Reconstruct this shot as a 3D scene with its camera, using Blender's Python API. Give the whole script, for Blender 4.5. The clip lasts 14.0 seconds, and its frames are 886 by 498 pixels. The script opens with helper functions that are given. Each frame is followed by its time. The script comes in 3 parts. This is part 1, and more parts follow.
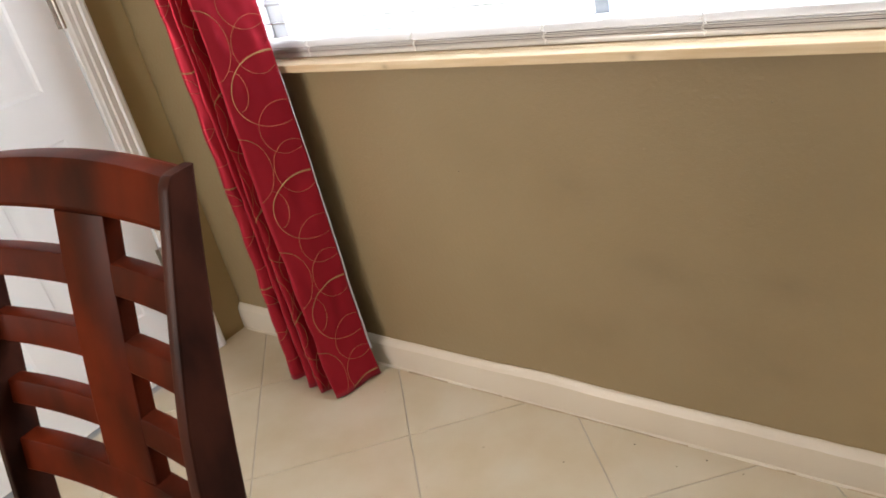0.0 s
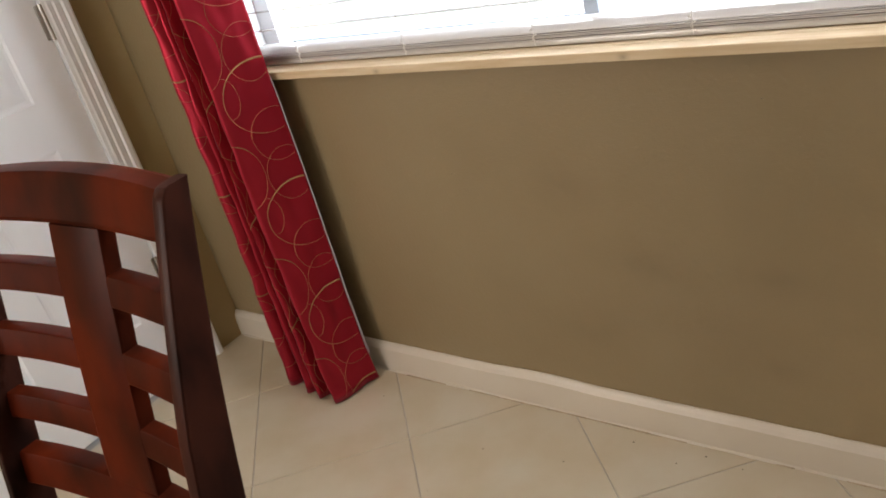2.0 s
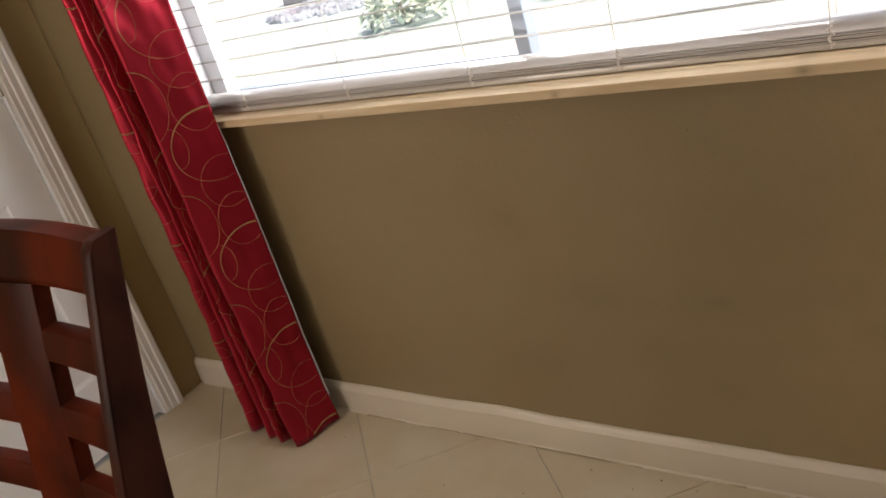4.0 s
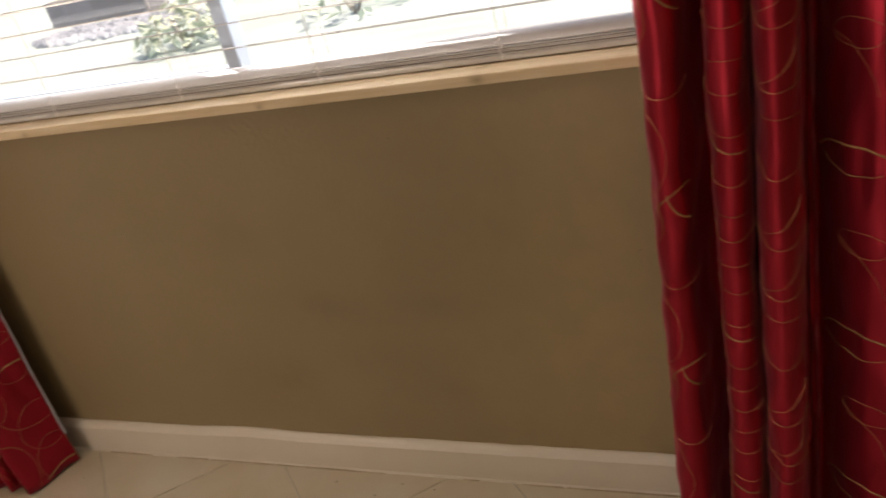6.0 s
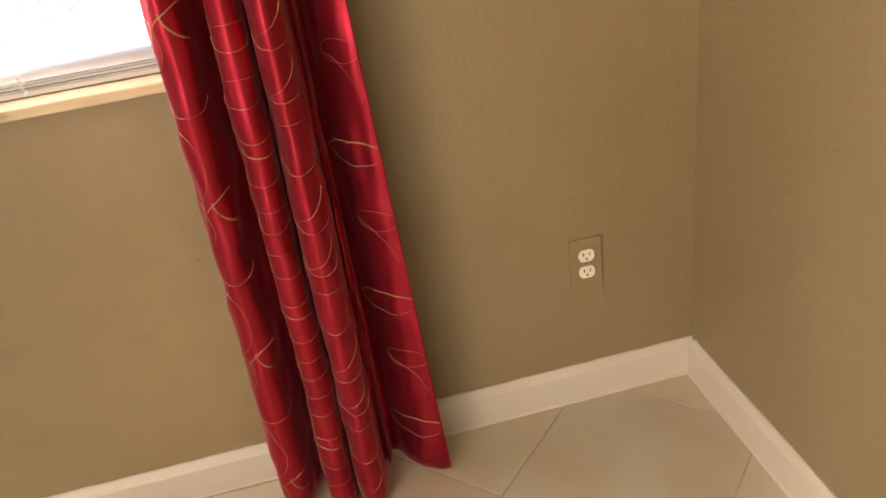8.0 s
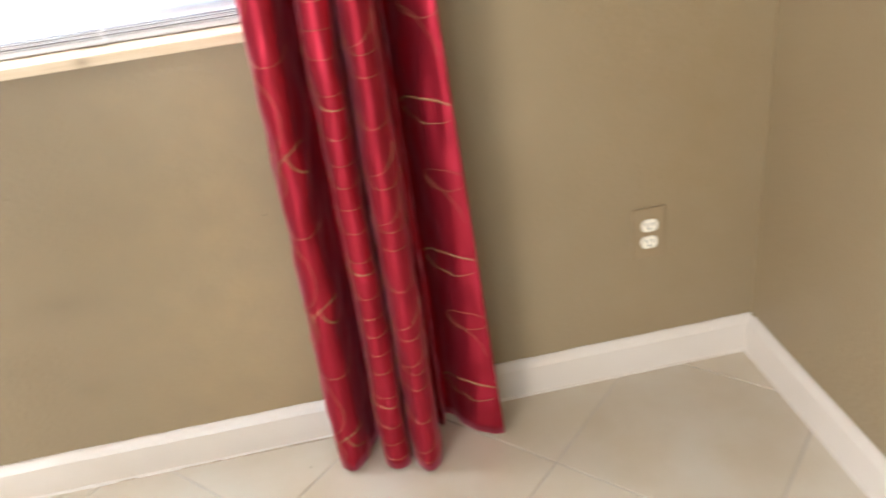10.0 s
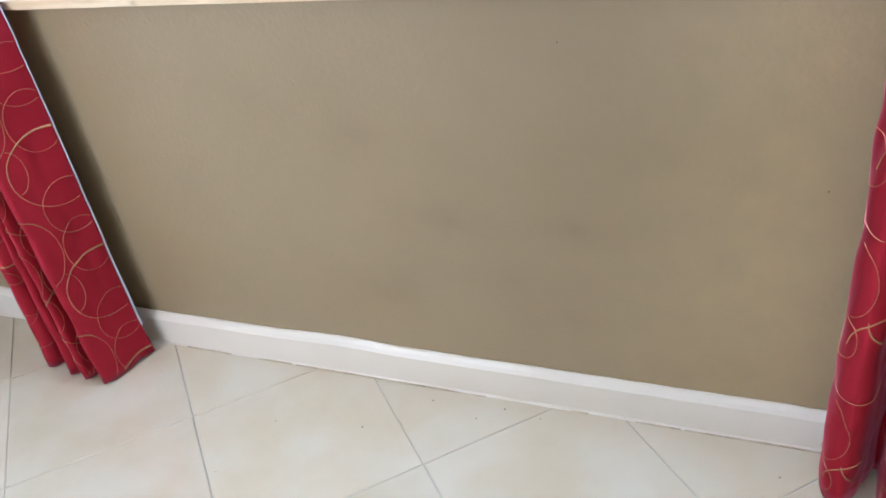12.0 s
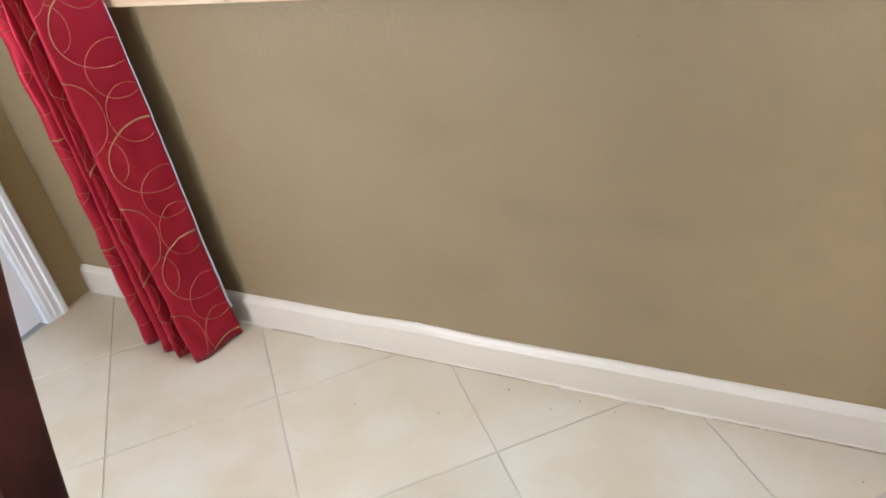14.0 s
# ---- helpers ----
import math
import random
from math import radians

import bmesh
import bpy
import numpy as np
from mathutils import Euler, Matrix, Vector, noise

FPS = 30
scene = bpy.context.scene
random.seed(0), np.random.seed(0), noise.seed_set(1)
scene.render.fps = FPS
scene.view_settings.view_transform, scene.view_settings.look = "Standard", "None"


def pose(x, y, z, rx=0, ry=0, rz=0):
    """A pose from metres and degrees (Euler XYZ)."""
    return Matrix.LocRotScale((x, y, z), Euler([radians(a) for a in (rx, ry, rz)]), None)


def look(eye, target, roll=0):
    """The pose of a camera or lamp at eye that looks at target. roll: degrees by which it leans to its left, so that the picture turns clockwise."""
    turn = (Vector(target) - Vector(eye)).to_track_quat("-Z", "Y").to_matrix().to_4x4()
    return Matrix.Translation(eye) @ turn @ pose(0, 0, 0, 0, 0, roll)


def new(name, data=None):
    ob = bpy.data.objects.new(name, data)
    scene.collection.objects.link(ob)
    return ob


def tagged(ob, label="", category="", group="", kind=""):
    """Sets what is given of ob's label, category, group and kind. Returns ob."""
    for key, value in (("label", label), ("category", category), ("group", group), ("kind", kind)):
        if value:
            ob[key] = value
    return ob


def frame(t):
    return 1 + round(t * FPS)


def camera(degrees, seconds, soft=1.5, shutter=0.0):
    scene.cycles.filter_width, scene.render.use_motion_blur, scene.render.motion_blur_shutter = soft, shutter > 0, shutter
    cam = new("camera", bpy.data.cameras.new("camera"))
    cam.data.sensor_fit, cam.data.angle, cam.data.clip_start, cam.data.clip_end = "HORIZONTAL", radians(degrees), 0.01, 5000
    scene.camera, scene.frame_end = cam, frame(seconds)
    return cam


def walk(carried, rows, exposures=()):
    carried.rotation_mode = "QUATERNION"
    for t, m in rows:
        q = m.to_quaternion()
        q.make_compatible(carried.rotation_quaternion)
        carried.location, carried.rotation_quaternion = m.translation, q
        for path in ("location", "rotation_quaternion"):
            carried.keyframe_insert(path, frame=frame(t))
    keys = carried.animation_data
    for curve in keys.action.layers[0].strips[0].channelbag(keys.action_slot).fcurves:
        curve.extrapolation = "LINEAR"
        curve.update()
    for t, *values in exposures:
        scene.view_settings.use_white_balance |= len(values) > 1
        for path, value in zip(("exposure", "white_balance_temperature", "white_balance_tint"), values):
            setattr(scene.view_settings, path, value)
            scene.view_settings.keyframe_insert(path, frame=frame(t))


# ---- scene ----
cam = camera(57.11, 14.0, soft=1.7, shutter=0.3)
PATH = [
    (0.0, pose(2.1480, -1.2876, 1.2710, 63.151, 12.893, 36.571)),
    (0.5, pose(2.1477, -1.2835, 1.2698, 63.287, 13.078, 36.543)),
    (1.0, pose(2.1499, -1.2752, 1.2715, 62.925, 13.952, 36.516)),
    (1.5, pose(2.1630, -1.2750, 1.2713, 63.051, 14.404, 36.369)),
    (2.0, pose(2.1495, -1.2879, 1.2753, 63.027, 13.913, 35.647)),
    (2.5, pose(2.1286, -1.3229, 1.2724, 63.093, 14.612, 34.022)),
    (3.0, pose(2.1550, -1.3298, 1.2746, 64.424, 15.506, 32.246)),
    (3.2, pose(2.1731, -1.3210, 1.2790, 64.625, 15.383, 31.994)),
    (5.3, pose(2.2326, -1.2667, 1.2532, 65.204, 14.995, 33.612)),
    (5.5, pose(2.2807, -1.2853, 1.2317, 65.015, 13.630, 29.681)),
    (6.0, pose(2.3577, -1.2338, 1.2150, 63.493, 12.141, 18.896)),
    (6.5, pose(2.4072, -1.2345, 1.2151, 61.942, 11.576, 8.840)),
    (7.0, pose(2.3727, -1.2978, 1.2164, 61.545, 11.095, 1.320)),
    (7.5, pose(2.3510, -1.3706, 1.2172, 62.559, 8.441, -8.855)),
    (7.7, pose(2.3818, -1.3833, 1.2249, 61.608, 7.741, -11.921)),
    (9.8, pose(2.3543, -1.4021, 1.2041, 59.657, 6.682, -14.601)),
    (10.0, pose(2.3108, -1.3916, 1.1950, 60.091, 6.613, -10.114)),
    (10.5, pose(2.2159, -1.3334, 1.2056, 59.465, 6.922, 2.116)),
    (11.0, pose(2.1779, -1.1868, 1.2181, 57.349, 8.561, 13.187)),
    (11.5, pose(2.1225, -1.1922, 1.2156, 57.760, 8.411, 20.109)),
    (12.0, pose(2.0801, -1.2037, 1.2212, 57.125, 8.084, 21.524)),
    (12.5, pose(2.0743, -1.2191, 1.2240, 56.852, 8.748, 22.354)),
    (13.0, pose(2.0755, -1.2191, 1.2313, 56.311, 9.282, 23.823)),
    (13.5, pose(2.0743, -1.2269, 1.2334, 56.689, 9.704, 25.017)),
    (14.0, pose(2.0975, -1.2094, 1.2394, 57.012, 10.395, 27.065)),
]

# ---- light and sky ----
EXPOSURES = [(0.0, 2.10, 7150, 15), (0.5, 1.86, 7150, 15), (1.5, 1.65, 7300, 16), (2.5, 1.58, 7500, 16), (3.0, 1.19, 7700, 18), (5.5, 1.10, 8500, 20), (6.0, 1.08, 8650, 22),
             (6.5, 1.64, 8950, 24), (7.0, 1.86, 8800, 21), (7.5, 2.16, 8700, 20), (10.0, 3.04, 6100, 14), (10.5, 2.98, 5450, 13), (11.0, 2.74, 5250, 12),
             (12.0, 2.73, 5300, 11), (13.0, 2.72, 5550, 12), (14.0, 2.70, 5750, 12)]
walk(cam, PATH, EXPOSURES)

SUN_AZIMUTH, SUN_HEIGHT = radians(100), radians(58)
world = bpy.data.worlds.new("sky")
scene.world = world
world.use_nodes = True
sky = world.node_tree.nodes.new("ShaderNodeTexSky")
sky.sky_type = "NISHITA"
sky.sun_disc = False
sky.sun_elevation = SUN_HEIGHT
sky.sun_rotation = SUN_AZIMUTH
world.node_tree.nodes["Background"].inputs["Strength"].default_value = 0.12
world.node_tree.links.new(sky.outputs["Color"], world.node_tree.nodes["Background"].inputs["Color"])
sun_data = bpy.data.lights.new("sun", "SUN")
sun_data.energy, sun_data.angle, sun_data.color = 4.0, radians(0.5), (1.0, 0.95, 0.87)
sun_way = Vector((math.sin(SUN_AZIMUTH) * math.cos(SUN_HEIGHT), math.cos(SUN_AZIMUTH) * math.cos(SUN_HEIGHT), math.sin(SUN_HEIGHT)))
sun = new("sun", sun_data)
sun.matrix_world = look(sun_way * 30, (0, 0, 0))


def window_light(name, x, y, z, width, height, target, power, colour):
    data = bpy.data.lights.new(name, "AREA")
    data.shape, data.size, data.size_y, data.energy, data.color = "RECTANGLE", width, height, power, colour
    ob = new(name, data)
    ob.matrix_world = look((x, y, z), target)
    return ob


# sky light at the window; the other two lamps are fill in added, unseen openings
window_light("south_fill_light", 0.95, -4.19, 1.05, 1.6, 1.9, (0.95, 0.0, 1.0), 2.6, (1.0, 0.97, 0.94))
window_light("window_daylight", 1.41, 0.30, 1.60, 1.7, 0.9, (0.55, -1.3, 0.75), 40.0, (0.74, 0.87, 1.0))
window_light("side_fill_light", -0.05, -3.0, 1.42, 1.4, 1.15, (2.0, -1.0, 1.30), 18.5, (1.0, 0.97, 0.94))


# ---- materials ----
def material(name, base, rough=0.5, metal=0.0, second=None, scale=6.0, amount=0.5, fine=120.0, bump=0.1, bump_depth=0.002,
             per_object=0.0, detail=4.0, coat=0.0, sheen=0.0, stretch=(1, 1, 1), spread=0.1, spec=0.5, tint=None):
    m = bpy.data.materials.new(name)
    m.use_nodes = True
    n, l = m.node_tree.nodes, m.node_tree.links
    b = n["Principled BSDF"]
    b.inputs["Metallic"].default_value = metal
    b.inputs["Coat Weight"].default_value = coat
    b.inputs["Sheen Weight"].default_value = sheen
    b.inputs["Specular IOR Level"].default_value = spec
    co = n.new("ShaderNodeNewGeometry")
    mp = n.new("ShaderNodeMapping")
    mp.inputs["Scale"].default_value = stretch
    l.new(co.outputs["Position"], mp.inputs["Vector"])
    big = n.new("ShaderNodeTexNoise")
    big.inputs["Scale"].default_value, big.inputs["Detail"].default_value = scale, detail
    small = n.new("ShaderNodeTexNoise")
    small.inputs["Scale"].default_value, small.inputs["Detail"].default_value = fine, 3.0
    l.new(mp.outputs["Vector"], big.inputs["Vector"])
    l.new(mp.outputs["Vector"], small.inputs["Vector"])
    ramp = n.new("ShaderNodeMapRange")
    ramp.inputs["From Min"].default_value, ramp.inputs["From Max"].default_value = 0.25, 0.78
    ramp.interpolation_type = "SMOOTHSTEP"
    l.new(big.outputs["Fac"], ramp.inputs["Value"])
    scaled = n.new("ShaderNodeMath")
    scaled.operation = "MULTIPLY"
    scaled.inputs[1].default_value = amount
    l.new(ramp.outputs["Result"], scaled.inputs[0])
    mix = n.new("ShaderNodeMix")
    mix.data_type = "RGBA"
    second = second or tuple(c * 0.7 for c in base)
    mix.inputs[6].default_value, mix.inputs[7].default_value = (*base, 1), (*second, 1)
    l.new(scaled.outputs[0], mix.inputs[0])
    last = mix.outputs[2]
    if per_object:
        info = n.new("ShaderNodeObjectInfo")
        change = n.new("ShaderNodeMapRange")
        change.inputs["To Min"].default_value, change.inputs["To Max"].default_value = 1 - per_object, 1 + per_object
        l.new(info.outputs["Random"], change.inputs["Value"])
        hsv = n.new("ShaderNodeHueSaturation")
        l.new(change.outputs["Result"], hsv.inputs["Value"])
        l.new(last, hsv.inputs["Color"])
        last = hsv.outputs["Color"]
    l.new(last, b.inputs["Base Color"])
    gloss = n.new("ShaderNodeMapRange")
    gloss.inputs["To Min"].default_value, gloss.inputs["To Max"].default_value = max(rough - spread, 0.02), min(rough + spread, 1)
    l.new(big.outputs["Fac"], gloss.inputs["Value"])
    l.new(gloss.outputs["Result"], b.inputs["Roughness"])
    if bump:
        bm_node = n.new("ShaderNodeBump")
        bm_node.inputs["Strength"].default_value, bm_node.inputs["Distance"].default_value = bump, bump_depth
        l.new(small.outputs["Fac"], bm_node.inputs["Height"])
        l.new(bm_node.outputs["Normal"], b.inputs["Normal"])
    if tint:
        b.inputs["Specular Tint"].default_value = (*tint, 1)
    return m


def spot_layer(m, spots, colour):
    """Adds faint patches of their own shape, for smudges, knots and painted brightness: (x, y, z, radius x, radius z,
    strength).
    """
    n, l = m.node_tree.nodes, m.node_tree.links
    b = n["Principled BSDF"]
    co = [k for k in n if k.type == "NEW_GEOMETRY"][0]
    warp = n.new("ShaderNodeTexNoise")
    warp.inputs["Scale"].default_value = 14.0
    l.new(co.outputs["Position"], warp.inputs["Vector"])
    for x, y, z, rx, rz, strength in spots:
        mp = n.new("ShaderNodeMapping")
        mp.inputs["Location"].default_value = (-x / rx, -y / 0.5, -z / rz)
        mp.inputs["Scale"].default_value = (1 / rx, 1 / 0.5, 1 / rz)
        l.new(co.outputs["Position"], mp.inputs["Vector"])
        ball = n.new("ShaderNodeTexGradient")
        ball.gradient_type = "QUADRATIC_SPHERE"
        l.new(mp.outputs["Vector"], ball.inputs["Vector"])
        fac = n.new("ShaderNodeMath")
        fac.operation = "MULTIPLY"
        l.new(ball.outputs["Fac"], fac.inputs[0])
        l.new(warp.outputs["Fac"], fac.inputs[1])
        fac2 = n.new("ShaderNodeMath")
        fac2.operation, fac2.use_clamp = "MULTIPLY", True
        fac2.inputs[1].default_value = strength * 2
        l.new(fac.outputs[0], fac2.inputs[0])
        mix = n.new("ShaderNodeMix")
        mix.data_type = "RGBA"
        mix.inputs[7].default_value = (*colour, 1)
        old = b.inputs["Base Color"].links[0].from_socket
        l.new(fac2.outputs[0], mix.inputs[0])
        l.new(old, mix.inputs[6])
        l.new(mix.outputs[2], b.inputs["Base Color"])


def wood_material(name, dark, light, rough, scale=9.0, axis_stretch=(1, 1, 8), coat=0.0, knots=()):
    m = material(name, light, rough, second=dark, scale=scale, amount=0.9, fine=60, bump=0.08, bump_depth=0.001,
                 stretch=axis_stretch, detail=4, coat=coat, spread=0.03)
    if knots:
        spot_layer(m, knots, tuple(c * 0.35 for c in dark))
    return m


WALL = material("wall_paint", (0.243, 0.180, 0.099), 0.46, second=(0.215, 0.154, 0.079), scale=2.6, amount=0.8, fine=95, bump=0.45, bump_depth=0.003, spread=0.06)
spot_layer(WALL, [(1.50, 0, 0.43, 0.17, 0.095, 0.32), (1.74, 0, 0.43, 0.21, 0.08, 0.30), (1.33, 0, 0.60, 0.12, 0.09, 0.28),
                  (1.34, 0, 0.25, 0.20, 0.13, 0.22), (1.73, 0, 0.23, 0.22, 0.10, 0.22), (1.60, 0, 0.30, 0.34, 0.12, 0.14)], (0.135, 0.092, 0.048))
# Brightness left of the right curtain, lifted in the wall colour.
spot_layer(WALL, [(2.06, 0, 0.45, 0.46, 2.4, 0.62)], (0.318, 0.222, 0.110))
# Shade right of the curtain, put into the wall colour.
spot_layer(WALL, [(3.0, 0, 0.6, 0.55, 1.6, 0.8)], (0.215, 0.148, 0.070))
# Lit copy of the wall paint: the west wall's brightness put into the colour.
SIDE_WALL_LIT = material("side_wall_paint_lit", (0.300, 0.217, 0.098), 0.5, second=(0.265, 0.187, 0.080), scale=2.2, amount=0.6, fine=170, bump=0.2, bump_depth=0.002, spread=0.06)
CEILING = material("ceiling_paint", (0.72, 0.70, 0.66), 0.8, second=(0.66, 0.63, 0.58), scale=3, bump=0.3, fine=90)
TRIM = material("trim_paint", (0.55, 0.485, 0.395), 0.38, second=(0.48, 0.41, 0.32), scale=5, amount=0.5, fine=60, bump=0.12, bump_depth=0.0015)
DOOR_PAINT = material("door_paint", (0.86, 0.88, 0.91), 0.35, second=(0.78, 0.79, 0.80), scale=4, amount=0.4, fine=80, bump=0.06)
TILE_MAT = material("floor_tile", (0.50, 0.437, 0.332), 0.36, second=(0.415, 0.318, 0.198), scale=5.0, amount=0.7, fine=30, bump=0.04,
                    bump_depth=0.001, per_object=0.035, detail=4, spread=0.02)
GROUT = material("grout", (0.42, 0.375, 0.32), 0.9, second=(0.33, 0.29, 0.24), scale=9, fine=200, bump=0.3)
PINE = wood_material("bare_pine", (0.50, 0.365, 0.215), (0.63, 0.50, 0.34), 0.55, scale=5, axis_stretch=(1.2, 14, 14),
                     knots=[(1.93, -0.035, 0.876, 0.03, 0.02, 0.9), (1.52, -0.035, 0.874, 0.02, 0.015, 0.6), (0.95, -0.035, 0.874, 0.02, 0.012, 0.5)])
BLIND = material("blind_vinyl", (0.52, 0.495, 0.475), 0.11, second=(0.46, 0.435, 0.41), scale=5, amount=0.4, fine=50, bump=0.03)
CORD = material("cord", (0.75, 0.73, 0.70), 0.8, fine=300)
FRAME = material("window_metal", (0.34, 0.40, 0.48), 0.4, metal=0.3, scale=8, amount=0.3)
STEEL = material("hinge_steel", (0.42, 0.40, 0.37), 0.35, metal=0.9, second=(0.30, 0.27, 0.23), scale=40, fine=200)
CHERRY = wood_material("cherry_wood", (0.012, 0.0040, 0.0025), (0.080, 0.0105, 0.0034), 0.32, scale=8.0, axis_stretch=(1.4, 1.4, 0.8))
CHERRY.node_tree.nodes["Principled BSDF"].inputs["Specular IOR Level"].default_value = 0.025
# Darker copy of the cherry: the posts' shaded sides put into the colour.
SHADED_CHERRY = wood_material("shaded_cherry_wood", (0.006, 0.0038, 0.0035), (0.044, 0.0140, 0.0095), 0.32, scale=13.0, axis_stretch=(1.4, 1.4, 0.7))
SHADED_CHERRY.node_tree.nodes["Principled BSDF"].inputs["Specular IOR Level"].default_value = 0.03
CLOTH = material("red_satin", (0.36, 0.022, 0.038), 0.38, metal=0.82, second=(0.27, 0.014, 0.026), scale=5, amount=0.5, fine=420, bump=0.12,
                 bump_depth=0.0006, sheen=0.30, stretch=(1, 1, 0.5), tint=(1.0, 0.35, 0.42), spec=0.4)
CLOTH.node_tree.nodes["Principled BSDF"].inputs["Sheen Tint"].default_value = (1.0, 0.32, 0.42, 1)
CLOTH.node_tree.nodes["Principled BSDF"].inputs["Sheen Roughness"].default_value = 0.35
LINING = material("curtain_lining", (0.50, 0.48, 0.53), 0.8, second=(0.44, 0.42, 0.47), fine=300)
THREAD = material("gold_thread", (0.42, 0.165, 0.085), 0.5, metal=0.15, second=(0.38, 0.18, 0.07), scale=60, fine=500, bump=0.4, bump_depth=0.0006)
CHENILLE = material("olive_gold_chenille", (0.27, 0.12, 0.052), 0.7, second=(0.34, 0.17, 0.06), scale=60, fine=700, bump=0.6, bump_depth=0.0008)
PLATE = material("painted_plate", (0.235, 0.165, 0.085), 0.4, second=(0.21, 0.145, 0.072), fine=150, bump=0.12)
IVORY = material("ivory_plastic", (0.74, 0.68, 0.54), 0.3, second=(0.69, 0.62, 0.47), fine=100, bump=0.02)
SLOT = material("slot_dark", (0.02, 0.018, 0.015), 0.6)
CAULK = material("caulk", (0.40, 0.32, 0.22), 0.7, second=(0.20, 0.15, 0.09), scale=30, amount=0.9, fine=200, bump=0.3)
SPECK = material("dirt", (0.06, 0.045, 0.03), 0.9)
LAWN = material("lawn_ground", (0.36, 0.46, 0.50), 0.9, second=(0.30, 0.41, 0.36), scale=0.35, amount=0.8, fine=8, bump=0.5, bump_depth=0.02)
CONCRETE = material("concrete", (0.52, 0.50, 0.46), 0.85, second=(0.44, 0.42, 0.38), scale=1.5, fine=60)
STONE = material("garden_stone", (0.13, 0.16, 0.20), 0.8, second=(0.34, 0.39, 0.46), scale=2.5, amount=0.9, fine=40, per_object=0.3)
LEAF = material("leaf", (0.38, 0.52, 0.48), 0.5, second=(0.52, 0.56, 0.40), scale=1.5, amount=0.8, fine=40, per_object=0.2)
BARK = material("bark", (0.34, 0.33, 0.30), 0.9, fine=30, bump=0.6)
STUCCO = material("stucco", (0.16, 0.17, 0.20), 0.9, second=(0.12, 0.13, 0.15), fine=60, bump=0.3)
DARK_ROOF = material("roof_shingle", (0.09, 0.09, 0.10), 0.9, fine=40)

GLASS = bpy.data.materials.new("window_glass")
GLASS.use_nodes = True
gn, gl_ = GLASS.node_tree.nodes, GLASS.node_tree.links
clear = gn.new("ShaderNodeBsdfTransparent")
shine = gn.new("ShaderNodeBsdfGlossy")
shine.inputs["Roughness"].default_value = 0.02
mixg = gn.new("ShaderNodeMixShader")
mixg.inputs[0].default_value = 0.06
gl_.new(clear.outputs[0], mixg.inputs[1])
gl_.new(shine.outputs[0], mixg.inputs[2])
gl_.new(mixg.outputs[0], gn["Material Output"].inputs["Surface"])


# ---- mesh helpers ----
def mesh_of(bm, name, mat, smooth=False):
    """smooth: the angle in degrees past which an edge stays sharp, or False."""
    me = bpy.data.meshes.new(name)
    bmesh.ops.recalc_face_normals(bm, faces=bm.faces[:])
    bm.to_mesh(me)
    bm.free()
    for f in me.polygons:
        f.use_smooth = bool(smooth)
    if smooth:
        me.set_sharp_from_angle(angle=radians(smooth))
    me.materials.append(mat)
    return me


def part(name, bm, mat, parent=None, label="", smooth=False):
    ob = new(name, mesh_of(bm, name, mat, smooth))
    if parent is not None:
        ob.parent = parent
    if label:
        tagged(ob, label)
    return ob


def box(x0, x1, y0, y1, z0, z1, bevel=0.0, bm=None, segments=2):
    own = bm is None
    if own:
        bm = bmesh.new()
    verts = [bm.verts.new(v) for v in ((x0, y0, z0), (x1, y0, z0), (x1, y1, z0), (x0, y1, z0), (x0, y0, z1), (x1, y0, z1), (x1, y1, z1), (x0, y1, z1))]
    faces = [bm.faces.new([verts[i] for i in f]) for f in ((3, 2, 1, 0), (4, 5, 6, 7), (0, 1, 5, 4), (1, 2, 6, 5), (2, 3, 7, 6), (3, 0, 4, 7))]
    if bevel:
        edges = list({e for f in faces for e in f.edges})
        bmesh.ops.bevel(bm, geom=edges, offset=bevel, segments=segments, profile=0.6, affect="EDGES")
    return bm


def prism(points, axis, a, b, bm=None):
    """A closed outline pushed along an axis from a to b. points are in the two other axes, in order."""
    bm = bm or bmesh.new()

    def at(p, v):
        c = list(p)
        c.insert("xyz".index(axis), v)
        return c
    r0 = [bm.verts.new(at(p, a)) for p in points]
    r1 = [bm.verts.new(at(p, b)) for p in points]
    k = len(points)
    for i in range(k):
        bm.faces.new((r0[i], r0[(i + 1) % k], r1[(i + 1) % k], r1[i]))
    bm.faces.new(r0[::-1])
    bm.faces.new(r1)
    return bm


def rod(p, q, r, bm=None, sides=10):
    bm = bm or bmesh.new()
    p, q = Vector(p), Vector(q)
    turn = (q - p).to_track_quat("Z", "Y").to_matrix()
    ends = [[bm.verts.new(c + turn @ Vector((r * math.cos(2 * math.pi * i / sides), r * math.sin(2 * math.pi * i / sides), 0))) for i in range(sides)] for c in (p, q)]
    for i in range(sides):
        bm.faces.new((ends[0][i], ends[0][(i + 1) % sides], ends[1][(i + 1) % sides], ends[1][i]))
    bm.faces.new(ends[0][::-1])
    bm.faces.new(ends[1])
    return bm


def sweep(rings, bm=None, closed_ends=True):
    """Joins rings of points, each a closed outline of the same count, into one skin."""
    bm = bm or bmesh.new()
    rows = [[bm.verts.new(p) for p in ring] for ring in rings]
    k = len(rows[0])
    for a, b in zip(rows, rows[1:]):
        for i in range(k):
            bm.faces.new((a[i], a[(i + 1) % k], b[(i + 1) % k], b[i]))
    if closed_ends:
        bm.faces.new(rows[0][::-1])
        bm.faces.new(rows[-1])
    return bm


def empty(name, m=None):
    ob = new(name)
    ob.empty_display_size = 0.1
    if m is not None:
        ob.matrix_basis = m
    return ob


